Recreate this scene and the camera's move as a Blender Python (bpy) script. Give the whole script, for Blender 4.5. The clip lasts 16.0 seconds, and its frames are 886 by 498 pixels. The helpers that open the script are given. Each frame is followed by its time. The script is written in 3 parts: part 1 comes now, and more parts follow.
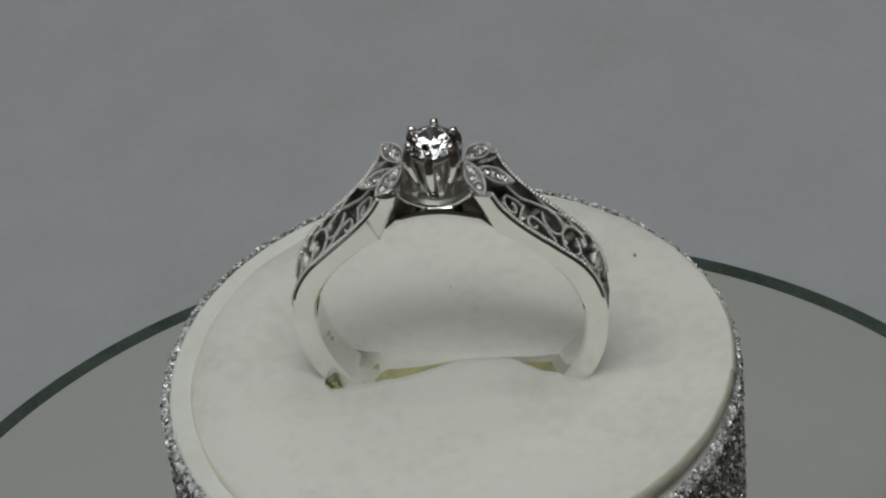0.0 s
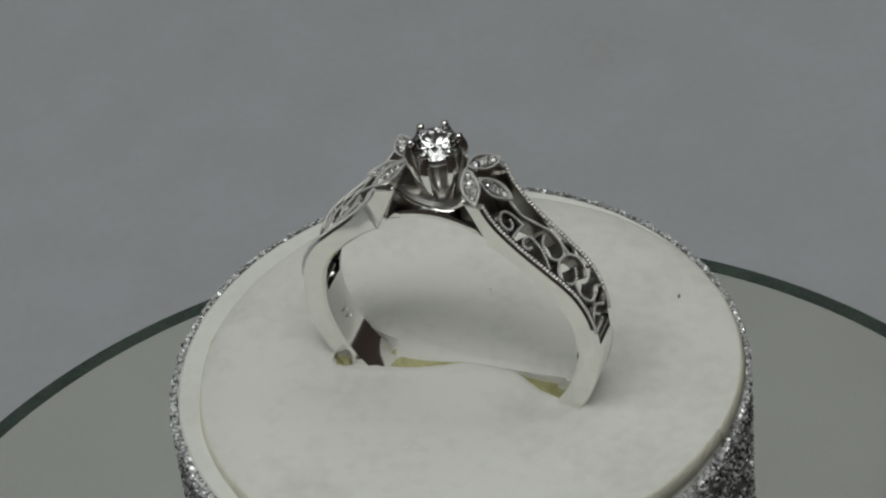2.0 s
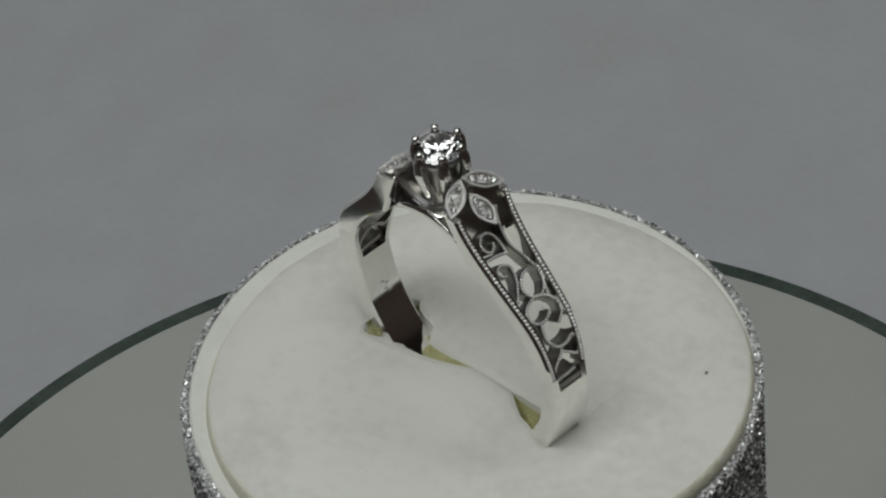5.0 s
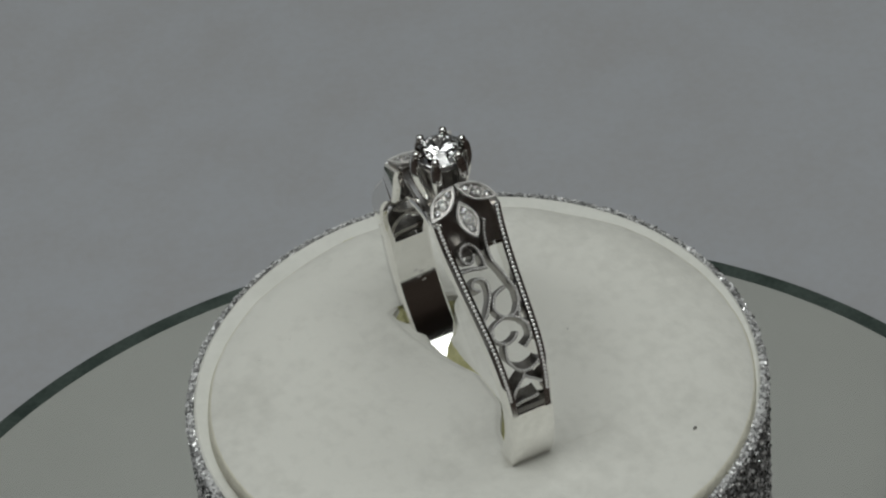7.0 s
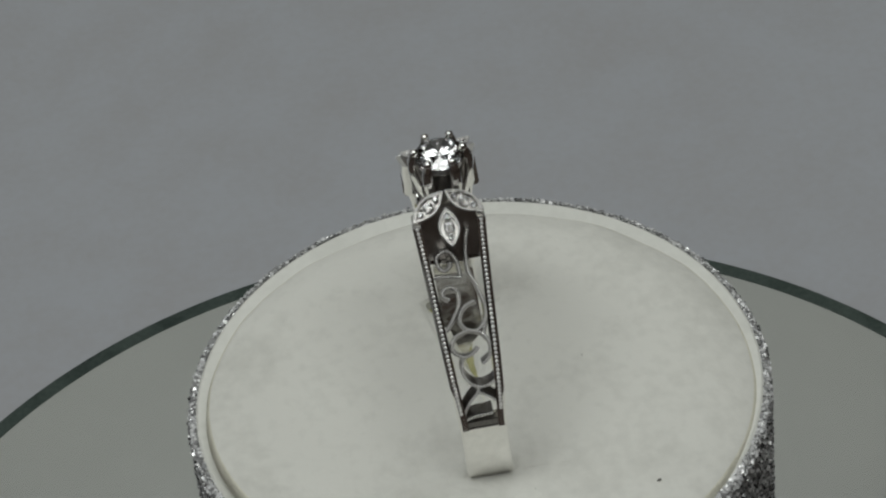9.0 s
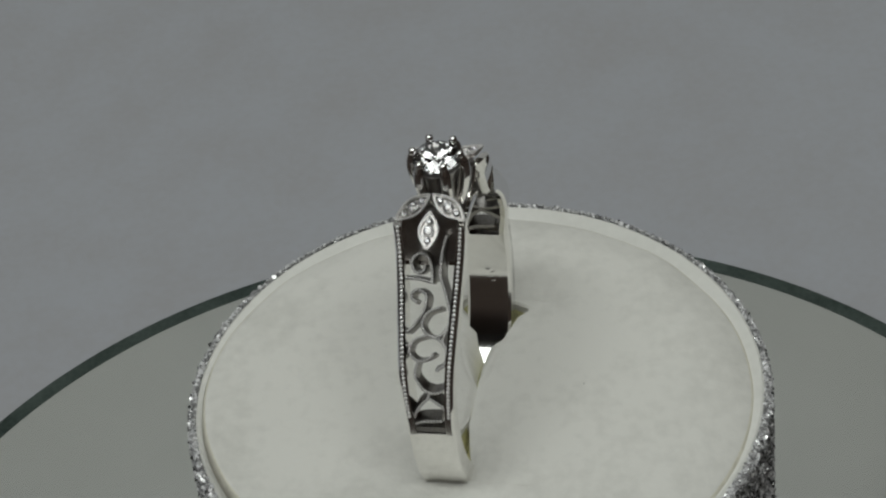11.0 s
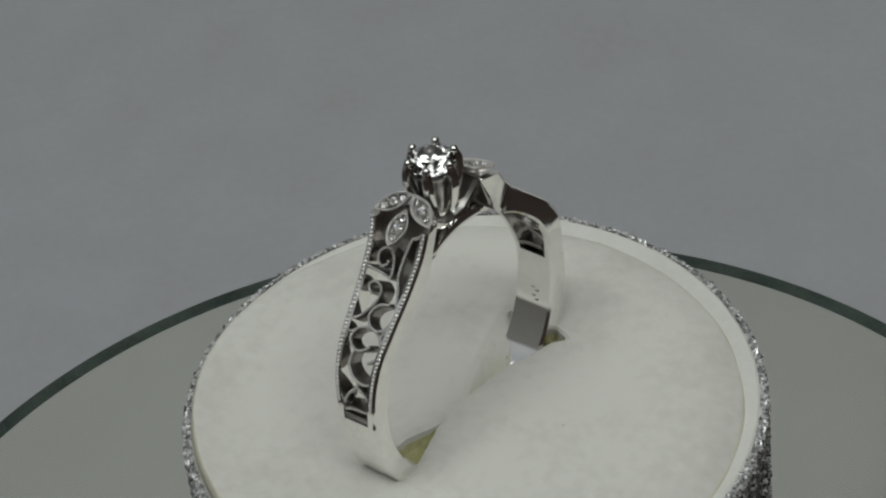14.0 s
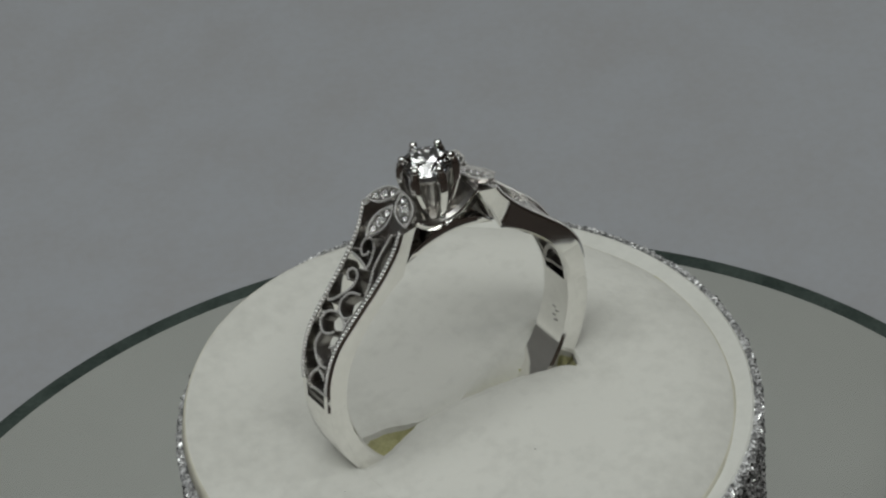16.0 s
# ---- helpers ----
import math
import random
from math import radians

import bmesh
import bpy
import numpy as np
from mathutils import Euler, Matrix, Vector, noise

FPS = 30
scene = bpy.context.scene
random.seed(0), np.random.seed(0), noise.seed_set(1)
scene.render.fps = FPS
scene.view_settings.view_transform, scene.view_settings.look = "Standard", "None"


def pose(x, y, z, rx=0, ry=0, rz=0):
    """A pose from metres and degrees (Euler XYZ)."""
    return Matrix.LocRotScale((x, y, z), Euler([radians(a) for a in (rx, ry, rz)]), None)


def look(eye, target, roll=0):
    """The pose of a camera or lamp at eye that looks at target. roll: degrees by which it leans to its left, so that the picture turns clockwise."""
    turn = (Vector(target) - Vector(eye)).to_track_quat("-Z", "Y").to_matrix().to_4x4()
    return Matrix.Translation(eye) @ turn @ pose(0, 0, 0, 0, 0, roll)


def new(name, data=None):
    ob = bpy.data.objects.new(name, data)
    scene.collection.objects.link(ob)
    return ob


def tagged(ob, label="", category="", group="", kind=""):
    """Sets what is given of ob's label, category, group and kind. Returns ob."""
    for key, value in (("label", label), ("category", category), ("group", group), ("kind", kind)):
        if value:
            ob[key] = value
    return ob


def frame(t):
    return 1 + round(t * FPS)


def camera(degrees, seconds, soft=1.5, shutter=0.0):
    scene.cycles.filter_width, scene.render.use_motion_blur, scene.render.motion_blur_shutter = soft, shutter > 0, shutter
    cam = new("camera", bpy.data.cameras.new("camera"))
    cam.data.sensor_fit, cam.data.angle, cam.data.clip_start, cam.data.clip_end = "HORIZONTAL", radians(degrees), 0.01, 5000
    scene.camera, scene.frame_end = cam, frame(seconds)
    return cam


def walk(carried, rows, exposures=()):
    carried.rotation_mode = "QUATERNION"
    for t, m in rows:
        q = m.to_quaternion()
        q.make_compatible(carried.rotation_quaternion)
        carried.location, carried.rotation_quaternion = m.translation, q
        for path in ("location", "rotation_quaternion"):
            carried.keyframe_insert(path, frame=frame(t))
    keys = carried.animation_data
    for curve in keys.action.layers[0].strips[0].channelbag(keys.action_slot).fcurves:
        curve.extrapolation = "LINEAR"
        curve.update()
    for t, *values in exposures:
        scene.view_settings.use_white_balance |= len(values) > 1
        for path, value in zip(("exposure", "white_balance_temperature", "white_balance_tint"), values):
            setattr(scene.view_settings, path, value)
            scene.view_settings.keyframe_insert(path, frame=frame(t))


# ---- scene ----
MM = 0.001
SPIN = 8.781          # degrees a second, clockwise seen from above
DISC_Z = -27.08       # top of the turntable, with the pad's top at 0
POT = (0.16, 1.75)    # centre of the ring box beside the axis
DISC_X = -0.29        # the disc sits a little off the axis
RING_O, RING_TURN = (0.52, 0.77), -8.2
RING_LEAN, RING_SHIFT = 2.35, 0.62   # degrees by which the ring leans in its slit, mm by which its foot is off

# camera: stands still on its tripod, leaning a little
cam = camera(12.74, 16.0, soft=2.2)
EYE = Vector((0.0, -0.1742, 0.16509))
YAW, PITCH = -0.00289, -0.72562
AIM = EYE + 0.24 * Vector((-math.sin(YAW) * math.cos(PITCH), math.cos(YAW) * math.cos(PITCH), math.sin(PITCH)))
VIEW = look(EYE, AIM, -6.153)
walk(cam, [(0.0, VIEW), (16.0, VIEW)], exposures=[(0.0, -0.03), (4.0, -0.05), (6.5, 0.0), (9.0, 0.04), (11.5, -0.01), (12.5, -0.04), (16.0, -0.04)])

# world: a dim room
world = bpy.data.worlds.new("world")
scene.world = world
world.use_nodes = True
world.node_tree.nodes["Background"].inputs[0].default_value = (0.5, 0.5, 0.52, 1)
world.node_tree.nodes["Background"].inputs[1].default_value = 0.1


def area(name, eye, target, size, watts, colour):
    data = bpy.data.lights.new(name, "AREA")
    data.shape, data.size, data.size_y = "RECTANGLE", size[0], size[1]
    data.energy, data.color = watts, colour
    ob = new(name, data)
    ob.matrix_world = look(eye, target)
    return ob


for at_y, power in ((-0.28, 0.73), (-0.17, 0.97), (0.06, 0.59)):
    area("ceiling_strip_light", (-0.03, at_y, 0.62), (0, at_y * 0.3, 0), (0.7, 0.10), power, (0.965, 1.0, 0.975))
# added fill lamps, left and right, to balance brightness across the pad
for at_x, power in ((-0.34, 0.10), (0.34, 0.29)):
    area("side_fill_light", (at_x, 0.0, 0.55), (0, 0, 0), (0.05, 0.4), power, (0.965, 1.0, 0.975))
# added bluish fill from the left; the wall there has no opening
area("left_fill_light", (-0.69, -0.2, 0.42), (0, 0, 0), (0.7, 0.6), 0.37, (0.88, 0.95, 1.0))


# ---- materials ----
def material(name, colour, rough=0.5, metal=0.0):
    m = bpy.data.materials.new(name)
    m.use_nodes = True
    b = m.node_tree.nodes["Principled BSDF"]
    b.inputs["Base Color"].default_value = (*colour, 1)
    b.inputs["Roughness"].default_value = rough
    b.inputs["Metallic"].default_value = metal
    return m


def worn(name, dark, light, scale, rough=(0.4, 0.6), metal=0.0, bump=0.0, bump_scale=0.0, bump_depth=0.0001, mid=0.5):
    """Two scales of noise between two colours, with roughness and relief of their own."""
    m = material(name, light, rough[0], metal)
    t, b = m.node_tree, m.node_tree.nodes["Principled BSDF"]
    at = t.nodes.new("ShaderNodeTexCoord")

    def grain(size, detail):
        g = t.nodes.new("ShaderNodeTexNoise")
        g.inputs["Scale"].default_value, g.inputs["Detail"].default_value = size, detail
        t.links.new(at.outputs["Object"], g.inputs["Vector"])
        return g
    big, small = grain(scale, 4.0), grain(scale * 9.0, 3.0)
    mix = t.nodes.new("ShaderNodeMath")
    mix.operation = "MULTIPLY_ADD"
    mix.inputs[1].default_value = 0.4
    t.links.new(small.outputs["Fac"], mix.inputs[0])
    scaled = t.nodes.new("ShaderNodeMath")
    scaled.operation = "MULTIPLY"
    scaled.inputs[1].default_value = 0.6
    t.links.new(big.outputs["Fac"], scaled.inputs[0])
    t.links.new(scaled.outputs[0], mix.inputs[2])
    ramp = t.nodes.new("ShaderNodeValToRGB")
    ramp.color_ramp.elements[0].position, ramp.color_ramp.elements[1].position = mid - 0.18, mid + 0.12
    ramp.color_ramp.elements[0].color, ramp.color_ramp.elements[1].color = (*dark, 1), (*light, 1)
    t.links.new(mix.outputs[0], ramp.inputs[0])
    t.links.new(ramp.outputs[0], b.inputs["Base Color"])
    span = t.nodes.new("ShaderNodeMapRange")
    span.inputs[3].default_value, span.inputs[4].default_value = rough
    t.links.new(mix.outputs[0], span.inputs[0])
    t.links.new(span.outputs[0], b.inputs["Roughness"])
    if bump:
        fine = grain(bump_scale, 4.0)
        n = t.nodes.new("ShaderNodeBump")
        n.inputs["Strength"].default_value, n.inputs["Distance"].default_value = bump, bump_depth
        t.links.new(fine.outputs["Fac"], n.inputs["Height"])
        t.links.new(n.outputs[0], b.inputs["Normal"])
    return m


PAPER = worn("grey_paper", (0.392, 0.392, 0.404), (0.418, 0.431, 0.457), 150, (0.85, 0.95), bump=0.2, bump_scale=900, bump_depth=0.0002)
TABLE = worn("brown_table", (0.020, 0.013, 0.010), (0.040, 0.025, 0.019), 25, (0.45, 0.6))
BOARD = worn("grey_board", (0.66, 0.66, 0.65), (0.74, 0.74, 0.73), 6, (0.8, 0.9))
WALL = worn("brown_wall", (0.10, 0.075, 0.06), (0.16, 0.12, 0.10), 3, (0.8, 0.9))
PALE_WALL = worn("pale_wall", (0.48, 0.47, 0.45), (0.56, 0.55, 0.53), 3, (0.8, 0.9))
CEILING = worn("ceiling_paint", (0.07, 0.055, 0.045), (0.10, 0.08, 0.07), 3, (0.8, 0.9))
PAD = worn("white_pad", (0.63, 0.625, 0.575), (0.775, 0.77, 0.715), 130, (0.85, 0.95), bump=0.35, bump_scale=2600, bump_depth=0.00015, mid=0.42)
PAD_CORE = worn("olive_foam", (0.42, 0.41, 0.20), (0.62, 0.60, 0.34), 900, (0.8, 0.95), bump=0.8, bump_scale=2500, bump_depth=0.0003)
PAD_SIDE = worn("cream_foam", (0.68, 0.66, 0.54), (0.78, 0.76, 0.65), 600, (0.8, 0.95), bump=0.5, bump_scale=2500, bump_depth=0.0002)
LINING = worn("white_lining", (0.70, 0.70, 0.65), (0.78, 0.78, 0.73), 200, (0.6, 0.75))


def flake_material(name, dark, metal):
    m = material(name, (0.9, 0.9, 0.9), 0.16, metal)
    t, b = m.node_tree, m.node_tree.nodes["Principled BSDF"]
    g = t.nodes.new("ShaderNodeNewGeometry")
    ramp = t.nodes.new("ShaderNodeValToRGB")
    ramp.color_ramp.elements[0].position, ramp.color_ramp.elements[1].position = 0.25, 0.6
    ramp.color_ramp.elements[0].color, ramp.color_ramp.elements[1].color = (dark, dark, dark, 1), (0.97, 0.97, 0.97, 1)
    t.links.new(g.outputs["Random Per Island"], ramp.inputs[0])
    t.links.new(ramp.outputs[0], b.inputs["Base Color"])
    return m


WRAP = worn("silver_wrap", (0.10, 0.10, 0.10), (0.36, 0.36, 0.36), 1500, (0.35, 0.6), metal=0.4, bump=0.6, bump_scale=3500, bump_depth=0.0003)
FLAKE, FLAKE_RIM = flake_material("silver_glitter", 0.1, 0.35), flake_material("bright_silver_glitter", 0.4, 0.25)
METAL = worn("white_gold", (0.85, 0.84, 0.81), (0.91, 0.90, 0.875), 250, (0.05, 0.11), metal=1.0)
METAL_CUT = worn("cut_white_gold", (0.46, 0.445, 0.425), (0.62, 0.60, 0.58), 900, (0.22, 0.38), metal=1.0)
# half metallic and near white, so the grains' glints are painted into the colour
METAL_BEAD = worn("glint_white_gold", (0.88, 0.87, 0.85), (0.95, 0.94, 0.92), 600, (0.15, 0.24), metal=0.5)
# same gold, dull; the shade inside the filigree is put into its dark colour
METAL_SHADE = worn("shaded_dull_white_gold", (0.20, 0.19, 0.18), (0.40, 0.385, 0.365), 700, (0.27, 0.42), metal=1.0)
MIRROR = worn("mirror_glass", (0.82, 0.845, 0.80), (0.86, 0.885, 0.84), 18, (0.07, 0.12), metal=0.9)
EDGE = worn("dark_green_edge", (0.028, 0.04, 0.035), (0.07, 0.09, 0.08), 300, (0.55, 0.7))
EDGE.node_tree.nodes["Principled BSDF"].inputs["Specular IOR Level"].default_value = 0.15
BASE = worn("black_plastic", (0.02, 0.02, 0.02), (0.035, 0.035, 0.035), 200, (0.35, 0.5))
LINT = material("dark_lint", (0.24, 0.23, 0.21), 0.9)
SMALL_GEM = material("small_stone", (1, 1, 1), 0.02)
SMALL_GEM.node_tree.nodes["Principled BSDF"].inputs["Transmission Weight"].default_value = 0.9
SMALL_GEM.node_tree.nodes["Principled BSDF"].inputs["IOR"].default_value = 2.2
GEM = material("brilliant_stone", (1, 1, 1), 0.0)
GEM.node_tree.nodes["Principled BSDF"].inputs["Transmission Weight"].default_value = 1.0
GEM.node_tree.nodes["Principled BSDF"].inputs["IOR"].default_value = 2.42


# ---- building ----
def mesh_of(bm, mat, smooth=35):
    """A mesh in metres from a bmesh in millimetres."""
    me = bpy.data.meshes.new("mesh")
    bmesh.ops.scale(bm, vec=(MM, MM, MM), verts=bm.verts)
    bmesh.ops.recalc_face_normals(bm, faces=bm.faces)
    bm.to_mesh(me)
    bm.free()
    for m in (mat if isinstance(mat, (list, tuple)) else [mat]):
        me.materials.append(m)
    if smooth:
        me.shade_smooth()
        me.set_sharp_from_angle(angle=radians(smooth))
    return me


def part(name, bm, mat, parent, label="", smooth=35, kind=""):
    ob = new(name, mesh_of(bm, mat, smooth))
    ob.parent = parent
    return tagged(ob, label=label, kind=kind)


def lathe(profile, n=160, closed=True, centre=(0, 0)):
    """Turns a profile of (radius, z) about the upright axis through centre."""
    bm = bmesh.new()
    rows = []
    for r, z in profile:
        if r < 1e-6:
            rows.append([bm.verts.new((centre[0], centre[1], z))])
        else:
            rows.append([bm.verts.new((centre[0] + r * math.cos(2 * math.pi * i / n), centre[1] + r * math.sin(2 * math.pi * i / n), z)) for i in range(n)])
    pairs = list(zip(rows, rows[1:])) + ([(rows[-1], rows[0])] if closed else [])
    for a, b in pairs:
        for i in range(n):
            j = (i + 1) % n
            f = [a[i % len(a)], a[j % len(a)], b[j % len(b)], b[i % len(b)]]
            f = [v for k, v in enumerate(f) if v not in f[:k]]
            if len(f) > 2:
                bm.faces.new(f)
    return bm


def loft(sections, closed_ends=True, loop=False):
    """Joins rows of points, each a closed loop of equal length."""
    bm = bmesh.new()
    rows = [[bm.verts.new(p) for p in s] for s in sections]
    n = len(rows[0])
    for a, b in list(zip(rows, rows[1:])) + ([(rows[-1], rows[0])] if loop else []):
        for i in range(n):
            bm.faces.new((a[i], a[(i + 1) % n], b[(i + 1) % n], b[i]))
    if closed_ends and not loop:
        bm.faces.new(rows[0])
        bm.faces.new(rows[-1])
    return bm


def spline(points, n):
    """A smooth line of n points through the given ones (Catmull-Rom)."""
    p = [Vector(q) for q in points]
    p = [2 * p[0] - p[1]] + p + [2 * p[-1] - p[-2]]
    out, m = [], len(p) - 3
    for i in range(n):
        s = i / (n - 1) * m
        k = min(int(s), m - 1)
        t = s - k
        a, b, c, d = p[k:k + 4]
        out.append(0.5 * (2 * b + (c - a) * t + (2 * a - 5 * b + 4 * c - d) * t * t + (3 * b - a - 3 * c + d) * t ** 3))
    return out


def even(points, step):
    """Points at even distances along a line."""
    out, left = [points[0].copy()], step
    for a, b in zip(points, points[1:]):
        length, at = (b - a).length, 0.0
        while length - at >= left:
            at += left
            out.append(a.lerp(b, at / length))
            left = step
        left -= length - at
    return out


def tube(points, radii, n=8):
    """A round bar along a line, with a radius at each point."""
    sections = []
    for i, p in enumerate(points):
        d = (points[min(i + 1, len(points) - 1)] - points[max(i - 1, 0)]).normalized()
        a = d.cross(Vector((0.31, 0.95, 0.1))).normalized()
        b = d.cross(a)
        sections.append([p + radii[i] * (a * math.cos(2 * math.pi * k / n) + b * math.sin(2 * math.pi * k / n)) for k in range(n)])
    return loft(sections)


def join(*bms):
    out = bmesh.new()
    for bm in bms:
        me = bpy.data.meshes.new("joined")
        bm.to_mesh(me)
        bm.free()
        out.from_mesh(me)
        bpy.data.meshes.remove(me)
    return out


def beads(places, radius, u=7, v=5):
    """Small round grains in one mesh."""
    one = bmesh.new()
    bmesh.ops.create_uvsphere(one, u_segments=u, v_segments=v, radius=radius)
    one.verts.index_update()
    base = [w.co.copy() for w in one.verts]
    faces = [[w.index for w in f.verts] for f in one.faces]
    one.free()
    verts, polys = [], []
    for p in places:
        k = len(verts)
        verts += [p + c for c in base]
        polys += [[k + i for i in f] for f in faces]
    me = bpy.data.meshes.new("beads")
    me.from_pydata(verts, [], polys)
    out = bmesh.new()
    out.from_mesh(me)
    bpy.data.meshes.remove(me)
    return out


# ---- the room: a sheet of grey paper, dark walls, a ceiling ----
def room():
    bm = bmesh.new()
    bmesh.ops.create_cube(bm, size=1.0, matrix=Matrix.LocRotScale((0, 50, -52.5), None, (1410, 1510, 1)))
    tagged(part("ground", bm, TABLE, None), "dark reddish brown table top", "table top", kind="structure")
    bm = bmesh.new()
    bmesh.ops.create_cube(bm, size=1.0, matrix=Matrix.LocRotScale((-95, 252, -51.8), None, (330, 420, 0.4)))
    tagged(part("paper_sheet", bm, PAPER, None), "plain pale grey paper sheet on the table", "paper sheet", kind="structure")
    bm = bmesh.new()
    bmesh.ops.create_cube(bm, size=1.0, matrix=Matrix.LocRotScale((-30, 470, 350), None, (460, 6, 804)))
    tagged(part("backdrop", bm, BOARD, None), "plain pale grey upright backdrop board", "backdrop", kind="structure")
    for name, lo, hi in (("wall_left", (-740, -740, -60), (-705, 840, 900)), ("wall_back", (-705, 805, -60), (705, 840, 900)), ("wall_right", (705, -740, -60), (740, 840, 900)),
                         ("wall_front", (-705, -740, -60), (705, -705, 900))):
        bm = bmesh.new()
        bmesh.ops.create_cube(bm, size=1.0, matrix=Matrix.LocRotScale([(a + b) / 2 for a, b in zip(lo, hi)], None, [b - a for a, b in zip(lo, hi)]))
        tagged(part(name, bm, PALE_WALL if name == "wall_left" else WALL, None), "plain room wall in shade", "wall", kind="structure")
    bm = bmesh.new()
    bmesh.ops.create_cube(bm, size=1.0, matrix=Matrix.LocRotScale((0, 50, 920), None, (1480, 1580, 30)))
    tagged(part("ceiling", bm, CEILING, None), "plain dark ceiling in shade", "ceiling", kind="structure")


def turntable():
    top = new("turntable")
    top.location = (DISC_X * MM, 0, DISC_Z * MM)
    part("mirror_plate", lathe([(0, 0), (41.8, 0), (41.9, -0.04), (41.9, -2.2), (0, -2.2)], 200, False), MIRROR, top, "grey-green mirrored glass plate", 30)
    part("plate_edge", lathe([(41.92, -0.03), (42.5, -0.03), (43.07, -0.09), (43.17, -0.4), (43.17, -2.2), (41.92, -2.2)], 200), EDGE, top, "dark green bevelled glass edge")
    part("base_drum", lathe([(0, -2.25), (38, -2.25), (39, -3), (40, -21), (38.5, -22.6), (0, -22.6)], 96, False), BASE, top, "black plastic turntable base")
    return tagged(top, "round mirrored glass turntable with dark green edge", "turntable")


# ---- the ring box with its slit pad ----
SLIT_TURN = -7.0
SPECKS = []   # lint that lies on the pad and turns with it


def local(x, y):
    """Place on the pad from the ring's own axes."""
    c, s = math.cos(radians(SLIT_TURN)), math.sin(radians(SLIT_TURN))
    return RING_O[0] + x * c - y * s, RING_O[1] + x * s + y * c


PAD_OFF, PAD_R = (0.68, 0.0), 16.45   # the pad sits a little to one side in its box
FRONT_LIP = [(-7.95, -0.7), (-7.6, -1.3), (-6.1, -1.08), (-5.2, -0.92), (-3.2, -0.42), (-1.3, 0.23), (0.1, 0.97), (3.2, 0.94), (5.0, -0.05), (6.6, -0.42), (7.8, -0.85), (8.1, -0.8)]
BACK_LIP = [(-7.95, 1.2), (-7.3, 3.2), (-6.6, 2.5), (-5.4, 2.15), (-4.2, 1.85), (-3.0, 1.55), (0.1, 1.0), (3.2, 1.02), (5.5, 1.45), (7.8, 1.85), (8.1, 1.4)]


def pad_height(x, y):
    """Height of the pad and how deep the slit is at a place in the ring's axes."""
    px, py = POT[0] + PAD_OFF[0] - RING_O[0], POT[1] + PAD_OFF[1] - RING_O[1]
    c, s = math.cos(radians(-SLIT_TURN)), math.sin(radians(-SLIT_TURN))
    px, py = px * c - py * s, px * s + py * c
    r = math.hypot(x - px, y - py)
    drop = 0.92 - 1.5 * max(0.0, math.cos(0.65 * math.remainder(math.atan2(y - py, x - px) + radians(48 + SLIT_TURN), 2 * math.pi))) ** 3
    z = -drop * max(0.0, (r - 12.0) / 4.3) ** 2.4
    z += 0.15 * noise.noise((x * 0.22, y * 0.22, 0.3)) + 0.045 * noise.noise((x * 0.9, y * 0.9, 1.3))
    z += 0.10 * noise.noise((x * 0.28 + y * 0.2, y * 0.62 - x * 0.15, 7.3)) * min(1.0, max(0.0, (15.0 - r) / 3.0))
    z += 0.45 * math.exp(-((x - 1.7) / 3.4) ** 2 - ((y + 0.5) / 1.7) ** 2)
    z -= 0.22 * math.exp(-((x + 5.9) / 1.3) ** 2 - ((y - 2.4) / 1.1) ** 2)
    z += 0.12 * math.exp(-((x - 0.5) / 4.5) ** 2 - ((y - 3.4) / 2.0) ** 2)
    return z


def ring_box():
    box = new("ring_box")
    box.location = (0, 0, DISC_Z * MM)
    up = -DISC_Z
    part("wall", lathe([(17.28, 0), (17.4, 0), (17.64, up - 2.0), (17.6, up - 1.5), (17.45, up - 1.28), (17.3, up - 1.3), (17.28, 0.5)], 160, True, POT),
         WRAP, box, "drum wall covered in silver glitter")
    part("floor_plate", lathe([(0, 0.0), (17.05, 0.0), (17.05, 1.5), (0, 1.5)], 96, False, POT), LINING, box)
    part("lining", lathe([(15.0, up - 6), (15.0, up - 1.2), (16.7, up - 1.16), (17.1, up - 1.1), (17.25, up - 1.2), (17.26, up - 6)], 160, True, POT),
         LINING, box, "plain white card lining with rounded lip")
    pad(box, up)
    glitter(box, up)
    return tagged(box, "round silver glitter ring box with white slit pad", "ring box")


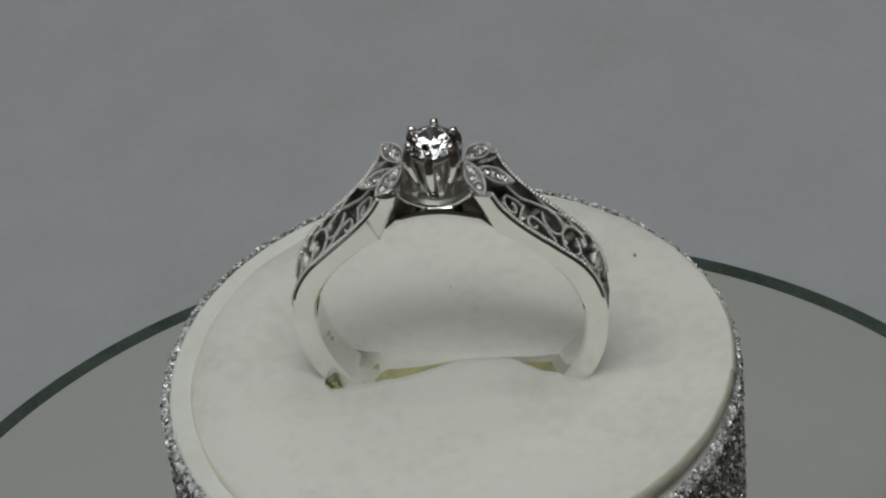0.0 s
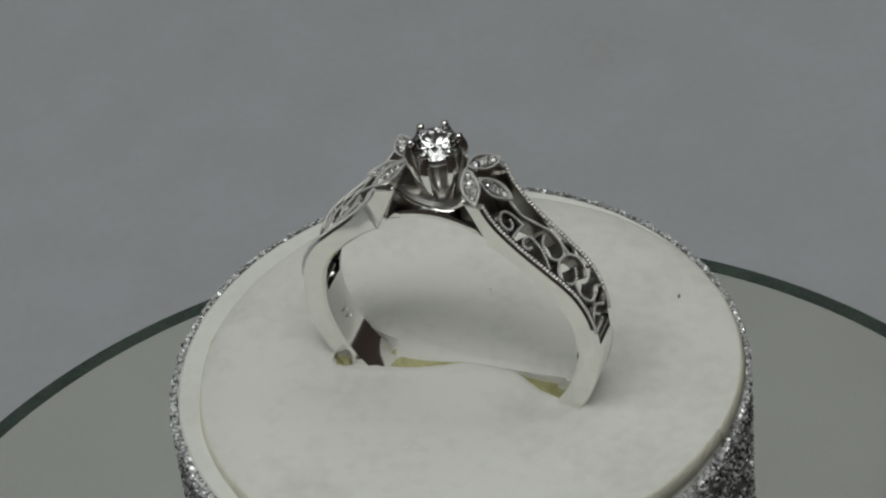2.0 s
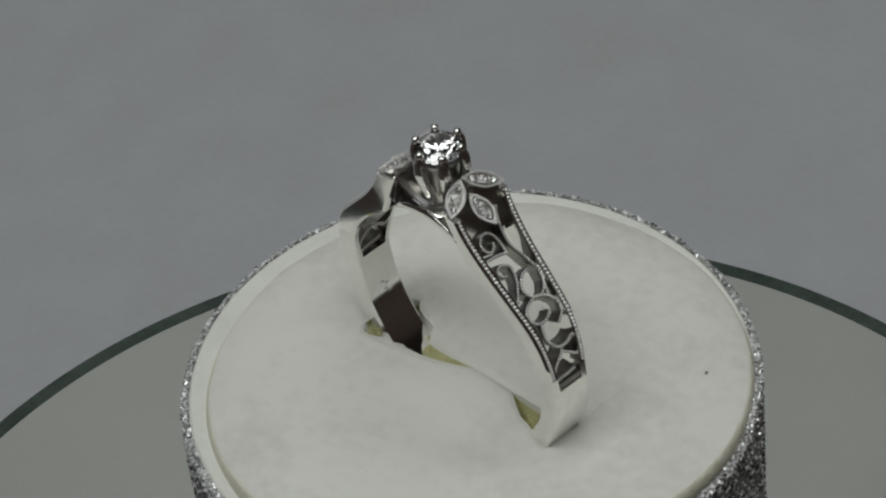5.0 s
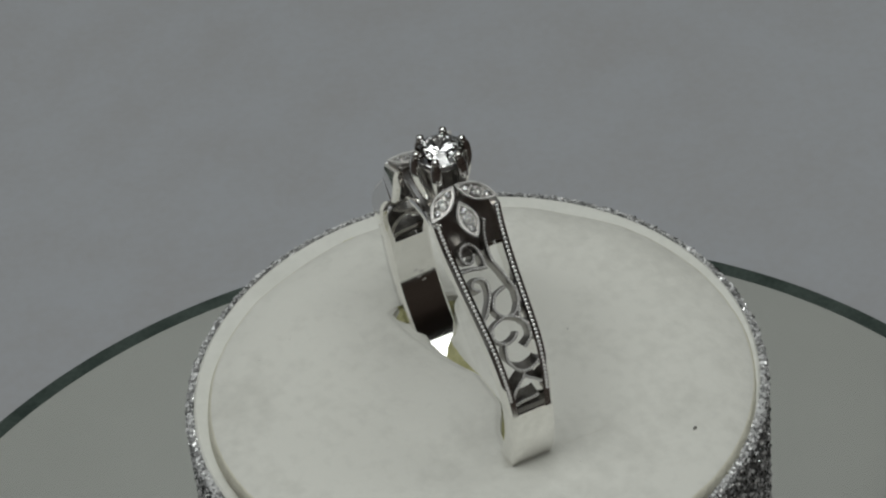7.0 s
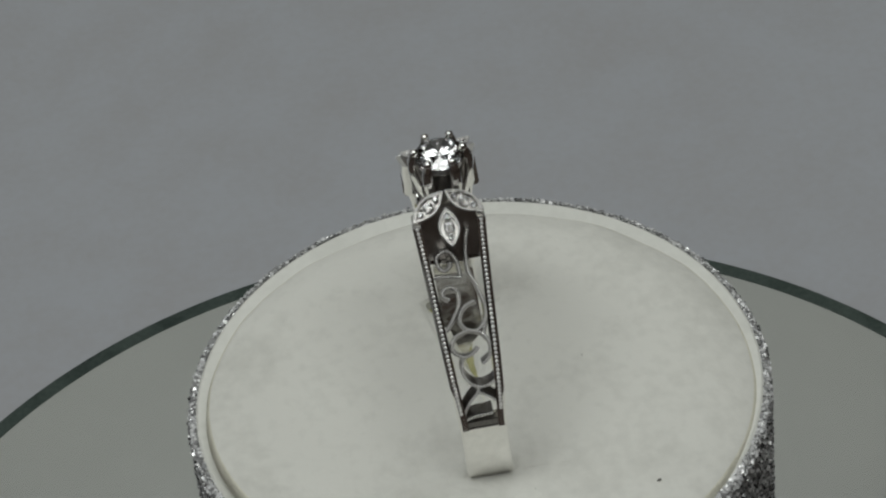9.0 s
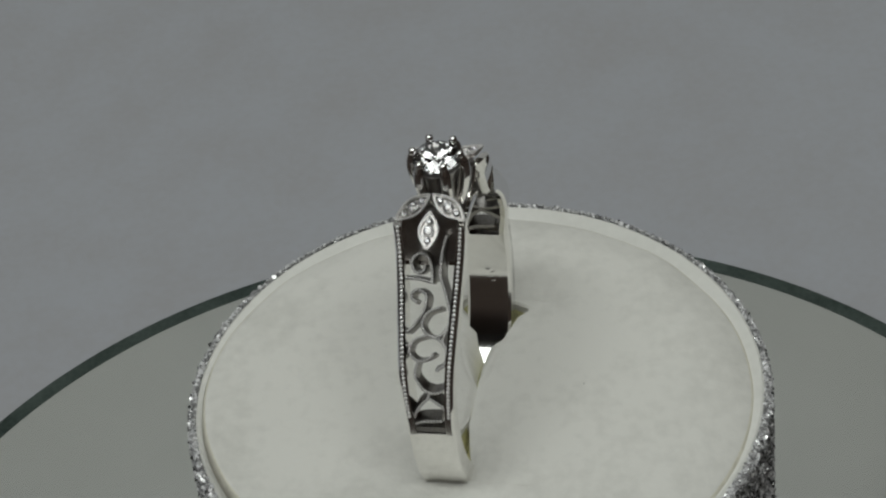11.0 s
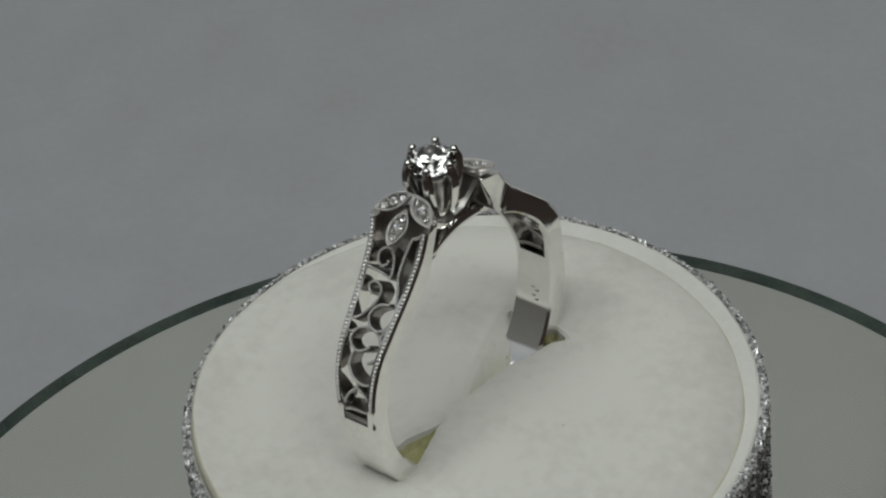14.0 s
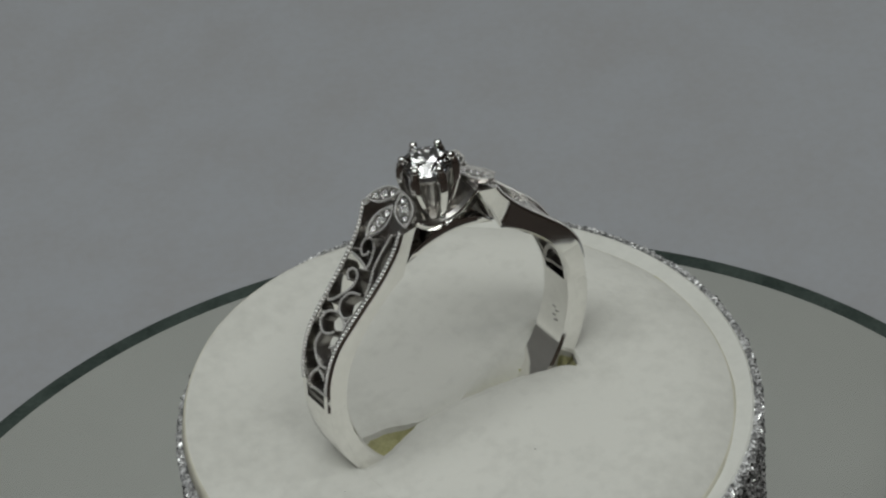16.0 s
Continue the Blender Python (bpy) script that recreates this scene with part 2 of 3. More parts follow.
def pad(box, up):
    """The foam disc in columns that follow the slit's two lips."""
    c0 = (POT[0] + PAD_OFF[0] - RING_O[0], POT[1] + PAD_OFF[1] - RING_O[1])
    c, s = math.cos(radians(-SLIT_TURN)), math.sin(radians(-SLIT_TURN))
    c0 = (c0[0] * c - c0[1] * s, c0[0] * s + c0[1] * c)
    bm = bmesh.new()
    xs, columns, holes = [], [], []
    n, m = 230, 70
    for i in range(1, n):
        xs.append(c0[0] + PAD_R * math.sin((i / n - 0.5) * math.pi))
    for x in sorted(xs + [-7.96, -7.94, -7.9, 8.05, 8.09, 8.11]):
        reach = math.sqrt(max(0.0, PAD_R ** 2 - (x - c0[0]) ** 2))
        wobble = 0.05 * noise.noise((x * 1.7, 0.2, 4.1)) + 0.03 * noise.noise((x * 5.1, 0.2, 2.1))
        is_open = -7.95 < x < 8.1
        lo = np.interp(x, [p[0] for p in FRONT_LIP], [p[1] for p in FRONT_LIP]) + wobble
        hi = max(lo, np.interp(x, [p[0] for p in BACK_LIP], [p[1] for p in BACK_LIP]) + wobble) if is_open else lo
        lo, hi = max(lo, c0[1] - reach), min(hi, c0[1] + reach)
        y0, y1 = c0[1] - reach, c0[1] + reach
        column = []
        for k in range(m + 1):
            y = lo - (lo - y0) * (1 - k / m) ** 1.6
            column.append((x, y, pad_height(x, y) - (0.18 * math.exp(-((lo - y) / 0.25) ** 2) if is_open else 0.0)))
        za, zb = column[-1][2], pad_height(x, hi) - (0.18 if is_open else 0.0)
        gap = (hi - lo) if is_open else 0.0
        deep = float(np.interp(x, [-7.95, -7.3, -6.6, -4.8, -3.6, 7.2, 8.15], [0.3, 0.9, 2.4, 2.7, 2.5, 1.7, 0.4])) if gap > 0.02 else 0.0
        side = min(0.12, gap * 0.2)
        skin = float(np.interp(x, [-7.5, -6.9, -6.3, 2.9, 3, 5], [0.4, 0.5, 1.2, 1.2, 0.3, 0.5])) + 2 * wobble
        near = gap * 0.3 * float(np.interp(x, [-7.3, -6.5, 0, 1], [0, 1, 1, 0]))
        deep_a = [(lo + side * 0.6 + near, za - min(deep, 0.4 if x > 0 else 0.7)), (lo + side + near * 1.2, za - min(deep, 1.3)), ((lo + hi) / 2, za - deep),
                  (hi - side * 0.8, zb - min(deep, skin + 0.9)), (hi - side * 0.6, zb - min(deep, skin))]
        groove = [(lo + gap * 0.12, za - gap * 0.06), (lo + gap * 0.3, za - gap * 0.3), (lo + gap * 0.52, za - gap * 0.75),
                  (hi - gap * 0.3, zb - gap * 0.25), (hi - gap * 0.15, zb - gap * 0.08)]
        k = float(np.interp(x, [-5.7, -4.1, 2.4, 4.2], [1, 0, 0, 1]))
        k = k * k * (3 - 2 * k)
        hole = k > 0.5
        column += [(x, a[0] * k + b[0] * (1 - k), a[1] * k + b[1] * (1 - k)) for a, b in zip(deep_a, groove)]
        holes.append(hole)
        for k in range(m + 1):
            y = hi + (y1 - hi) * (k / m) ** 1.6
            column.append((x, y, pad_height(x, y) - (0.18 * math.exp(-((y - hi) / 0.25) ** 2) if is_open else 0.0)))
        columns.append([bm.verts.new((*local(px, py), up + pz)) for px, py, pz in column])
    for a, b, hole in zip(columns, columns[1:], holes):
        for k in range(len(a) - 1):
            f = bm.faces.new((a[k], b[k], b[k + 1], a[k + 1]))
            f.material_index = 1 if ((m + 1 if a[0].co.x > -4 else m + 2) <= k <= m + 4 if hole else k == m + 3) else 0
    rim = [a[0] for a in columns] + columns[-1][1:] + [a[-1] for a in columns[-2::-1]] + columns[0][-2:0:-1]
    hub = (POT[0] + PAD_OFF[0], POT[1] + PAD_OFF[1])
    skirt = [rim]
    for out, down in ((0.10, 0.08), (0.22, 0.35), (0.30, 0.85), (-0.1, 1.6), (-0.1, 8.0)):
        grow = 1 + out / PAD_R
        skirt.append([bm.verts.new((hub[0] + (w.co.x - hub[0]) * grow, hub[1] + (w.co.y - hub[1]) * grow, w.co.z - down)) for w in rim])
    for upper, lower in zip(skirt, skirt[1:]):
        for k in range(len(rim)):
            j = (k + 1) % len(rim)
            bm.faces.new((upper[k], upper[j], lower[j], lower[k])).material_index = 2
    bmesh.ops.dissolve_degenerate(bm, dist=1e-5, edges=bm.edges)
    part("pad", bm, [PAD, PAD_CORE, PAD_SIDE], box, "white slit foam pad, olive inside the slit", 60)
    rng = random.Random(5)
    marks = [(10.69, 10.03, 0.12), (-0.68, 7.39, 0.04)]
    for _ in range(5):
        a, r = rng.uniform(0, 2 * math.pi), 14.5 * math.sqrt(rng.random())
        marks.append((c0[0] + r * math.cos(a), c0[1] + r * math.sin(a), rng.uniform(0.015, 0.025)))
    for x, y, r in marks:
        if abs(y) < 3.5 and abs(x) < 9:
            continue
        t = rng.uniform(0, math.pi)
        z = up + pad_height(x, y) + 0.01
        line = spline([(*local(x - r * math.cos(t), y - r * math.sin(t)), z), (*local(x, y + 0.3 * r), z + 0.5 * r), (*local(x + r * math.cos(t), y + r * math.sin(t)), z)], 5)
        speck = part("lint_speck", tube(line, [r * 0.4, r * 0.7, r * 0.8, r * 0.7, r * 0.35], 6), LINT, None)
        speck.location = box.location
        SPECKS.append(tagged(speck, "tiny dark speck of lint on the white pad" if r < 0.1 else "dark curled speck of lint on the white pad", "lint", "lint on the pad"))


def glitter(box, up):
    """Thousands of silver flakes on the drum wall and over its top edge."""
    rng = random.Random(11)
    verts, faces, kinds = [], [], []
    for k in range(34000):
        a = rng.uniform(0, 2 * math.pi)
        if k % 4 == 0:
            r, z = rng.uniform(17.3, 17.72), up - 1.1 - rng.uniform(0, 0.2)
            out = Vector((math.cos(a) * 0.5, math.sin(a) * 0.5, 0.8))
            z -= 2.0 * max(0.0, r - 17.5)
        else:
            z = up - 1.35 - 13 * rng.random() ** 1.2
            r = 17.66 - 0.012 * (up - 2 - z) + rng.uniform(0, 0.1)
            out = Vector((math.cos(a), math.sin(a), 0.05))
        p = Vector((POT[0] + r * math.cos(a), POT[1] + r * math.sin(a), z))
        out = (out + Vector((rng.gauss(0, 0.5), rng.gauss(0, 0.5), rng.gauss(0, 0.5)))).normalized()
        e = out.cross(Vector((rng.gauss(0, 1), rng.gauss(0, 1), rng.gauss(0, 1)))).normalized()
        f, size = out.cross(e), rng.uniform(0.06, 0.165) * (1.05 if k % 4 == 0 else 1.0)
        j = len(verts)
        verts += [p + size * (e * math.cos(q) + f * math.sin(q)) * rng.uniform(0.8, 1.15) for q in (0, 1.26, 2.51, 3.77, 5.03)]
        faces.append([j, j + 1, j + 2, j + 3, j + 4])
        kinds.append(1 if k % 4 == 0 else 0)
    me = bpy.data.meshes.new("flakes")
    me.from_pydata([w * MM for w in verts], [], faces)
    me.materials.append(FLAKE)
    me.materials.append(FLAKE_RIM)
    me.polygons.foreach_set("material_index", kinds)
    ob = new("glitter", me)
    ob.parent = box
    tagged(ob, "loose silver glitter flakes", kind="stuff")


# ---- the ring ----
CZ, CX, RIN, ROUT = 4.9, 0.1, 8.02, 9.42
EDGE_LINE = [(3.15, 16.05), (3.75, 14.5), (4.9, 12.9), (6.5, 11.3), (8.15, 9.6), (9.1, 7.6), (9.42, 5.2)]


def edge_line(sign):
    """The shoulder's outer line; one shoulder bulges a little more than the other."""
    if sign > 0:
        return [(x + 0.31 * math.exp(-((z - 12.0) / 3.6) ** 2), z) for x, z in EDGE_LINE]
    return [(3.2, 16.05), (3.95, 14.65), (5.2, 13.0), (6.75, 11.3), (8.18, 9.6), (9.1, 7.6), (9.42, 5.2)]


def inside(a):
    """Radius of the ring's inner face: a circle that is vaulted a little under the stone."""
    k = min(1.0, max(0.0, 1 - abs(math.pi / 2 - a) / radians(50)))
    return RIN + 0.72 * k * k * (3 - 2 * k)


def half(z, sign=1):
    """Half the band's width at a height, on the plain shoulder (1) or the slightly wider one (-1)."""
    more = 0.22 * min(1.0, max(0.0, (z - 5.4) / 3.0)) + 0.06 * min(1.0, max(0.0, (z - 13.6) / 2.6)) if sign < 0 else 0.0
    return 1.36 if z < 5.4 else 1.36 + ((z - 5.4) / 10.5) ** 1.1 * 0.77 + more


def band_loft(r_in, r_out, a0, a1, width, n=60, bevel=0.16, draft=0.0):
    """A stretch of the band between two angles (degrees, 0 along x, 90 up)."""
    sections = []
    for i in range(n + 1):
        a = radians(a0 + (a1 - a0) * i / n)
        ri, ro = (r_in(a) if callable(r_in) else r_in), (r_out(a) if callable(r_out) else r_out)
        h = width(CZ + ro * math.sin(a)) if callable(width) else width
        b = min(bevel, (ro - ri) * 0.35)
        ring = [(ri, -h + b + draft), (ri + b, -h + draft), (ro - b, -h), (ro - b * 0.3, -h + b * 0.3), (ro, -h + b), (ro, h - b), (ro - b * 0.3, h - b * 0.3), (ro - b, h), (ri + b, h - draft), (ri, h - b - draft)]
        sections.append([(CX + r * math.cos(a), y, CZ + r * math.sin(a)) for r, y in ring])
    return loft(sections)


TILT, FLARE = {1: 0.02, -1: 0.0}, {1: (0.45, 0.12), -1: (0.34, 0.02)}   # slopes of one shoulder's cheek from rim to foot, and of the facet at its neck


def side_wall(sign, face):
    """A polished cheek of one shoulder in two facets: sign is the shoulder, face the side of the band."""
    outer = [(p.x, p.y) for p in spline([(x, z, 0) for x, z in edge_line(sign)], 40)]
    inner = []
    a0, a1 = math.atan2(5.2 - CZ, RIN), radians(66)
    for i in range(32):
        a = a1 + (a0 - a1) * i / 31
        inner.append((inside(a) * math.cos(a), CZ + inside(a) * math.sin(a)))
    neck = spline([(1.95, 16.3, 0), (2.4, 15.2, 0), (2.95, 13.8, 0), (*inner[0], 0)], 9)
    inner = [(p.x, p.y) for p in neck[:-1]] + inner

    def section(i, slope):
        (xo, zo), (xi, zi) = outer[i], inner[i]
        span = math.hypot(xo - xi, zo - zi)
        fade = min(1.0, max(0.0, (zo - 5.4) / 2.5))

        def at(d, t):
            k = d / span
            return CX + sign * (xi + (xo - xi) * k), face * (half(zo, sign) - t + slope * fade * (span - d)), zi + (zo - zi) * k
        b, c = 0.16, float(np.interp(zo, [5.2, 5.5], [0.12, 0.14]))
        return [at(0, b), at(b, 0), at(span - c, 0), at(span - 0.5 * c, 0.46 * c), at(span, c), at(span, 0.5), at(0, 0.45)]
    if sign > 0:
        return loft([section(i, -0.05) for i in range(1, 40)])
    return join(loft([section(i, -FLARE[face][0] + (FLARE[face][0] - FLARE[face][1]) * i / 8) for i in range(1, 9)]), loft([section(i, TILT[face]) for i in range(8, 40)]))


def ring():
    top = new("ring")
    a_end = math.degrees(math.asin((5.25 - CZ) / ROUT))
    part("shank", band_loft(RIN, ROUT, -180 - a_end, a_end, 1.36, 110), METAL, top, "polished white gold lower band")
    part("arch", band_loft(inside, lambda a: inside(a) + 0.05 + 0.37 * min(1.0, (radians(22.5) - abs(math.pi / 2 - a)) / 0.1) + 0.42 * max(0.0, 1 - abs(math.pi / 2 - a) / 0.3) ** 0.7, 68, 112, lambda z: min(1.6, half(z) - 0.40), 60, 0.04, 0.08), METAL, top, "polished arch beneath the stone")
    for sign in (1, -1):
        for face in (1, -1):
            part("cheek", side_wall(sign, face), METAL, top, "polished tapering shoulder side")
        shoulder(top, sign)
    head(top)
    for k, (y, z) in enumerate(((0.0, 2.7), (0.3, 2.5), (0.1, 2.2), (0.35, 1.95))):
        x = CX - math.sqrt(RIN ** 2 - (z - CZ) ** 2) + 0.012
        part("hallmark_bar", tube([Vector((x, y - 0.16, z)), Vector((x, y + 0.1, z + 0.05 * (k % 2)))], [0.045, 0.045], 5), METAL_CUT, top, "tiny stamped hallmark bar")
    return tagged(top, "white gold filigree ring with one brilliant stone", "ring")


PANELS = {sign: even(spline([(x, z, 0) for x, z in edge_line(sign)], 400), 0.1) for sign in (1, -1)}
SCROLLS = [
    [(0.272, 0.07), (0.226, 0.06), (0.177, -0.02), (0.15, -0.18), (0.151, -0.37), (0.172, -0.52), (0.201, -0.54), (0.224, -0.47), (0.232, -0.34), (0.22, -0.2), (0.203, -0.16)],
    [(0.256, -0.71), (0.259, -0.35), (0.272, 0.07)],
    [(0.073, 0.46), (0.109, 0.39), (0.157, 0.33), (0.207, 0.31), (0.253, 0.33), (0.312, 0.49), (0.36, 0.6), (0.406, 0.71), (0.428, 0.75), (0.461, 0.68), (0.499, 0.5), (0.515, 0.3),
     (0.509, 0.05), (0.489, -0.12), (0.461, -0.2), (0.437, -0.16), (0.414, -0.07), (0.395, 0.1), (0.381, 0.41)],
    [(0.359, -0.41), (0.345, -0.55), (0.321, -0.55), (0.307, -0.38), (0.312, -0.23), (0.332, -0.09), (0.377, -0.11), (0.413, -0.21), (0.436, -0.32), (0.471, -0.49), (0.495, -0.69)],
    [(0.558, -0.73), (0.551, -0.58), (0.529, -0.42), (0.514, -0.14), (0.51, 0.05), (0.52, 0.29), (0.537, 0.49), (0.564, 0.64), (0.599, 0.69), (0.638, 0.64), (0.661, 0.47), (0.674, 0.33)],
    [(0.555, -0.57), (0.583, -0.62), (0.61, -0.51), (0.629, -0.3), (0.626, -0.07), (0.608, 0.15), (0.59, 0.25)],
    [(0.406, 0.71), (0.47, 0.66), (0.533, 0.52), (0.564, 0.64), (0.587, 0.78)],
    [(0.634, -0.31), (0.673, -0.4), (0.71, -0.42), (0.741, -0.32), (0.77, -0.15), (0.786, 0.12), (0.783, 0.41), (0.765, 0.67), (0.74, 0.81)],
    [(0.79, 0.05), (0.814, 0.0), (0.845, -0.25), (0.883, -0.49), (0.939, -0.73)],
    [(0.81, 0.0), (0.829, 0.21), (0.851, 0.45), (0.882, 0.71)],
    [(0.975, -0.78), (0.956, -0.51), (0.948, -0.15), (0.947, 0.17), (0.941, 0.49)],
]


def panel(u, v, depth, sign):
    """A place in a shoulder's filigree: u down the panel, v across it, depth below its edges (mm)."""
    edge = PANELS[sign]
    s = min(max(u, 0.0), 1.0) * (len(edge) - 1)
    k = min(int(s), len(edge) - 2)
    p = edge[k].lerp(edge[k + 1], s - k)
    d = (edge[min(k + 2, len(edge) - 1)] - edge[max(k - 1, 0)]).normalized()
    x, z = p.x + d.y * depth, p.y - d.x * depth
    return Vector((CX + sign * x, v * half(p.y, sign), z))


def outward(u, sign):
    a, b = panel(u, 0, 0.0, sign), panel(u, 0, 0.2, sign)
    return (a - b).normalized()


def scroll(points, sign):
    """A flat-sided strip of metal on edge, with a row of grains along its crest."""
    uv = spline([(u, v, 0) for u, v in points], 8 * len(points))
    crest = [panel(p.x, p.y, 0.27, sign) for p in uv]
    sections = []
    for i, p in enumerate(crest):
        n = outward(uv[i].x, sign)
        d = (crest[min(i + 1, len(crest) - 1)] - crest[max(i - 1, 0)]).normalized()
        w = d.cross(n).normalized() * 0.09
        low = float(np.interp(uv[i].x, [0.0, 0.25, 0.5, 1.0], [1.6, 1.35, 1.0, 0.95]))
        sections.append([p + w * 0.6, p + w - n * 0.08, p + w * 1.25 - n * 0.35, p + w * 1.5 - n * low, p - w * 1.5 - n * low, p - w * 1.25 - n * 0.35, p - w - n * 0.08, p - w * 0.6])
    grains = [p + outward(0.5, sign) * 0.02 for p in even(crest, 0.195)]
    return loft(sections), beads(grains, 0.1, 7, 5)


def leaf(top, a, b, normal, width):
    """A pointed leaf: a plate with a grained rim and three set stones."""
    a, b = Vector(a), Vector(b)
    d = (b - a)
    length = d.length
    d.normalize()
    n = (Vector(normal) - d * d.dot(Vector(normal))).normalized()
    w = n.cross(d)
    line = []
    for k in range(40):
        q = k / 40 * 2 * math.pi
        t = 0.5 - 0.5 * math.cos(q)
        side = math.copysign(1, math.sin(q)) * (math.sin(math.pi * t) ** 0.85) * width / 2
        line.append(a + d * (t * length) + w * side)
    mid = (a + b) / 2
    plate = loft([[p + (mid - p) * 0.3 - n * 0.4 for p in line], [p - n * 0.12 for p in line], [p + n * 0.02 for p in line],
                  [p + (mid - p) * 0.16 + n * 0.02 for p in line], [p + (mid - p) * 0.24 - n * 0.16 for p in line]])
    ob = part("leaf", plate, METAL_CUT, top, "leaf-shaped setting")
    rim = loft([[p + (p - mid).normalized() * 0.065 * math.cos(q) + n * (0.03 + 0.065 * math.sin(q)) for q in (0, 1.05, 2.09, 3.14, 4.19, 5.24)] for p in line], loop=True)
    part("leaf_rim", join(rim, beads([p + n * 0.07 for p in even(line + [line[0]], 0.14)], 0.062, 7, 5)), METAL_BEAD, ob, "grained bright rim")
    for t, r in ((0.24, 0.21), (0.5, 0.33), (0.76, 0.21)):
        bm = brilliant(r, 0.0)
        turn = Matrix((w, d, n)).transposed().to_4x4()
        bmesh.ops.transform(bm, matrix=Matrix.Translation(a + d * (length * t) + n * 0.04) @ turn, verts=bm.verts)
        part("small_stone", bm, SMALL_GEM, ob, "tiny clear set stone", 0)
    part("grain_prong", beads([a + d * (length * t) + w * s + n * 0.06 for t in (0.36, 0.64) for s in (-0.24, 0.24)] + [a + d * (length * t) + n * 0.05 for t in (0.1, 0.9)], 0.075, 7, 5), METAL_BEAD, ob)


def shoulder(top, sign):
    """Leaves, grained edges and open scrollwork of one shoulder."""
    for points in SCROLLS:
        strip, grains = scroll(points, sign)
        ob = part("scroll", strip, METAL_SHADE, top, "thin curled filigree strip")
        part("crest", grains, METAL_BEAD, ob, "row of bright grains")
    for face in (1, -1):
        line = [panel(u / 120, face, 0.0, sign) - Vector((0, face * 0.27, 0)) for u in range(3, 110)]
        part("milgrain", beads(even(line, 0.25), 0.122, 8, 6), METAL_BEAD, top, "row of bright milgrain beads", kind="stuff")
    neck = spline([(1.95, 16.2, 0), (2.35, 15.2, 0), (2.8, 13.9, 0), (3.0, 13.2, 0)], 14)
    part("neck_wall", loft([[(CX + sign * (p.x + t), y, p.y) for y, t in ((-half(p.y) + 0.43, 0.02), (half(p.y) - 0.43, 0.02), (half(p.y) - 0.43, 0.3), (-half(p.y) + 0.43, 0.3))] for p in neck]),
         METAL_CUT, top, "satin inner shoulder wall")
    part("end_bar", loft([[panel(u, v, dep, sign) for u, dep in ((0.97, 0.12), (1.0, 0.12), (1.0, 0.7), (0.97, 0.7))] for v in (-0.7, 0.0, 0.7)]), METAL_SHADE, top)
    x = CX
    tip = (4.42, 15.05) if sign > 0 else (4.62, 14.75)
    leaf(top, (x + sign * 2.4, -0.05, 16.15), (x + sign * tip[0], 0.0, tip[1]), (sign * 0.48, 0, 0.88), 1.12)
    if sign > 0:
        sides = ((1.72, -0.08, 16.85), (2.88, -2.0, 15.9)), ((1.72, 0.08, 16.88), (2.98, 2.05, 16.13))
    else:
        sides = ((1.95, -0.08, 16.6), (3.4, -2.0, 15.9)), ((1.95, 0.08, 16.62), (3.3, 2.05, 16.32))
    for a, b in sides:
        leaf(top, (x + sign * a[0], *a[1:]), (x + sign * b[0], *b[1:]), (sign * 0.45, math.copysign(0.25, b[1]), 0.86), 1.08)


HEAD = (-0.03, 0.12)   # the head stands a little off the band's middle


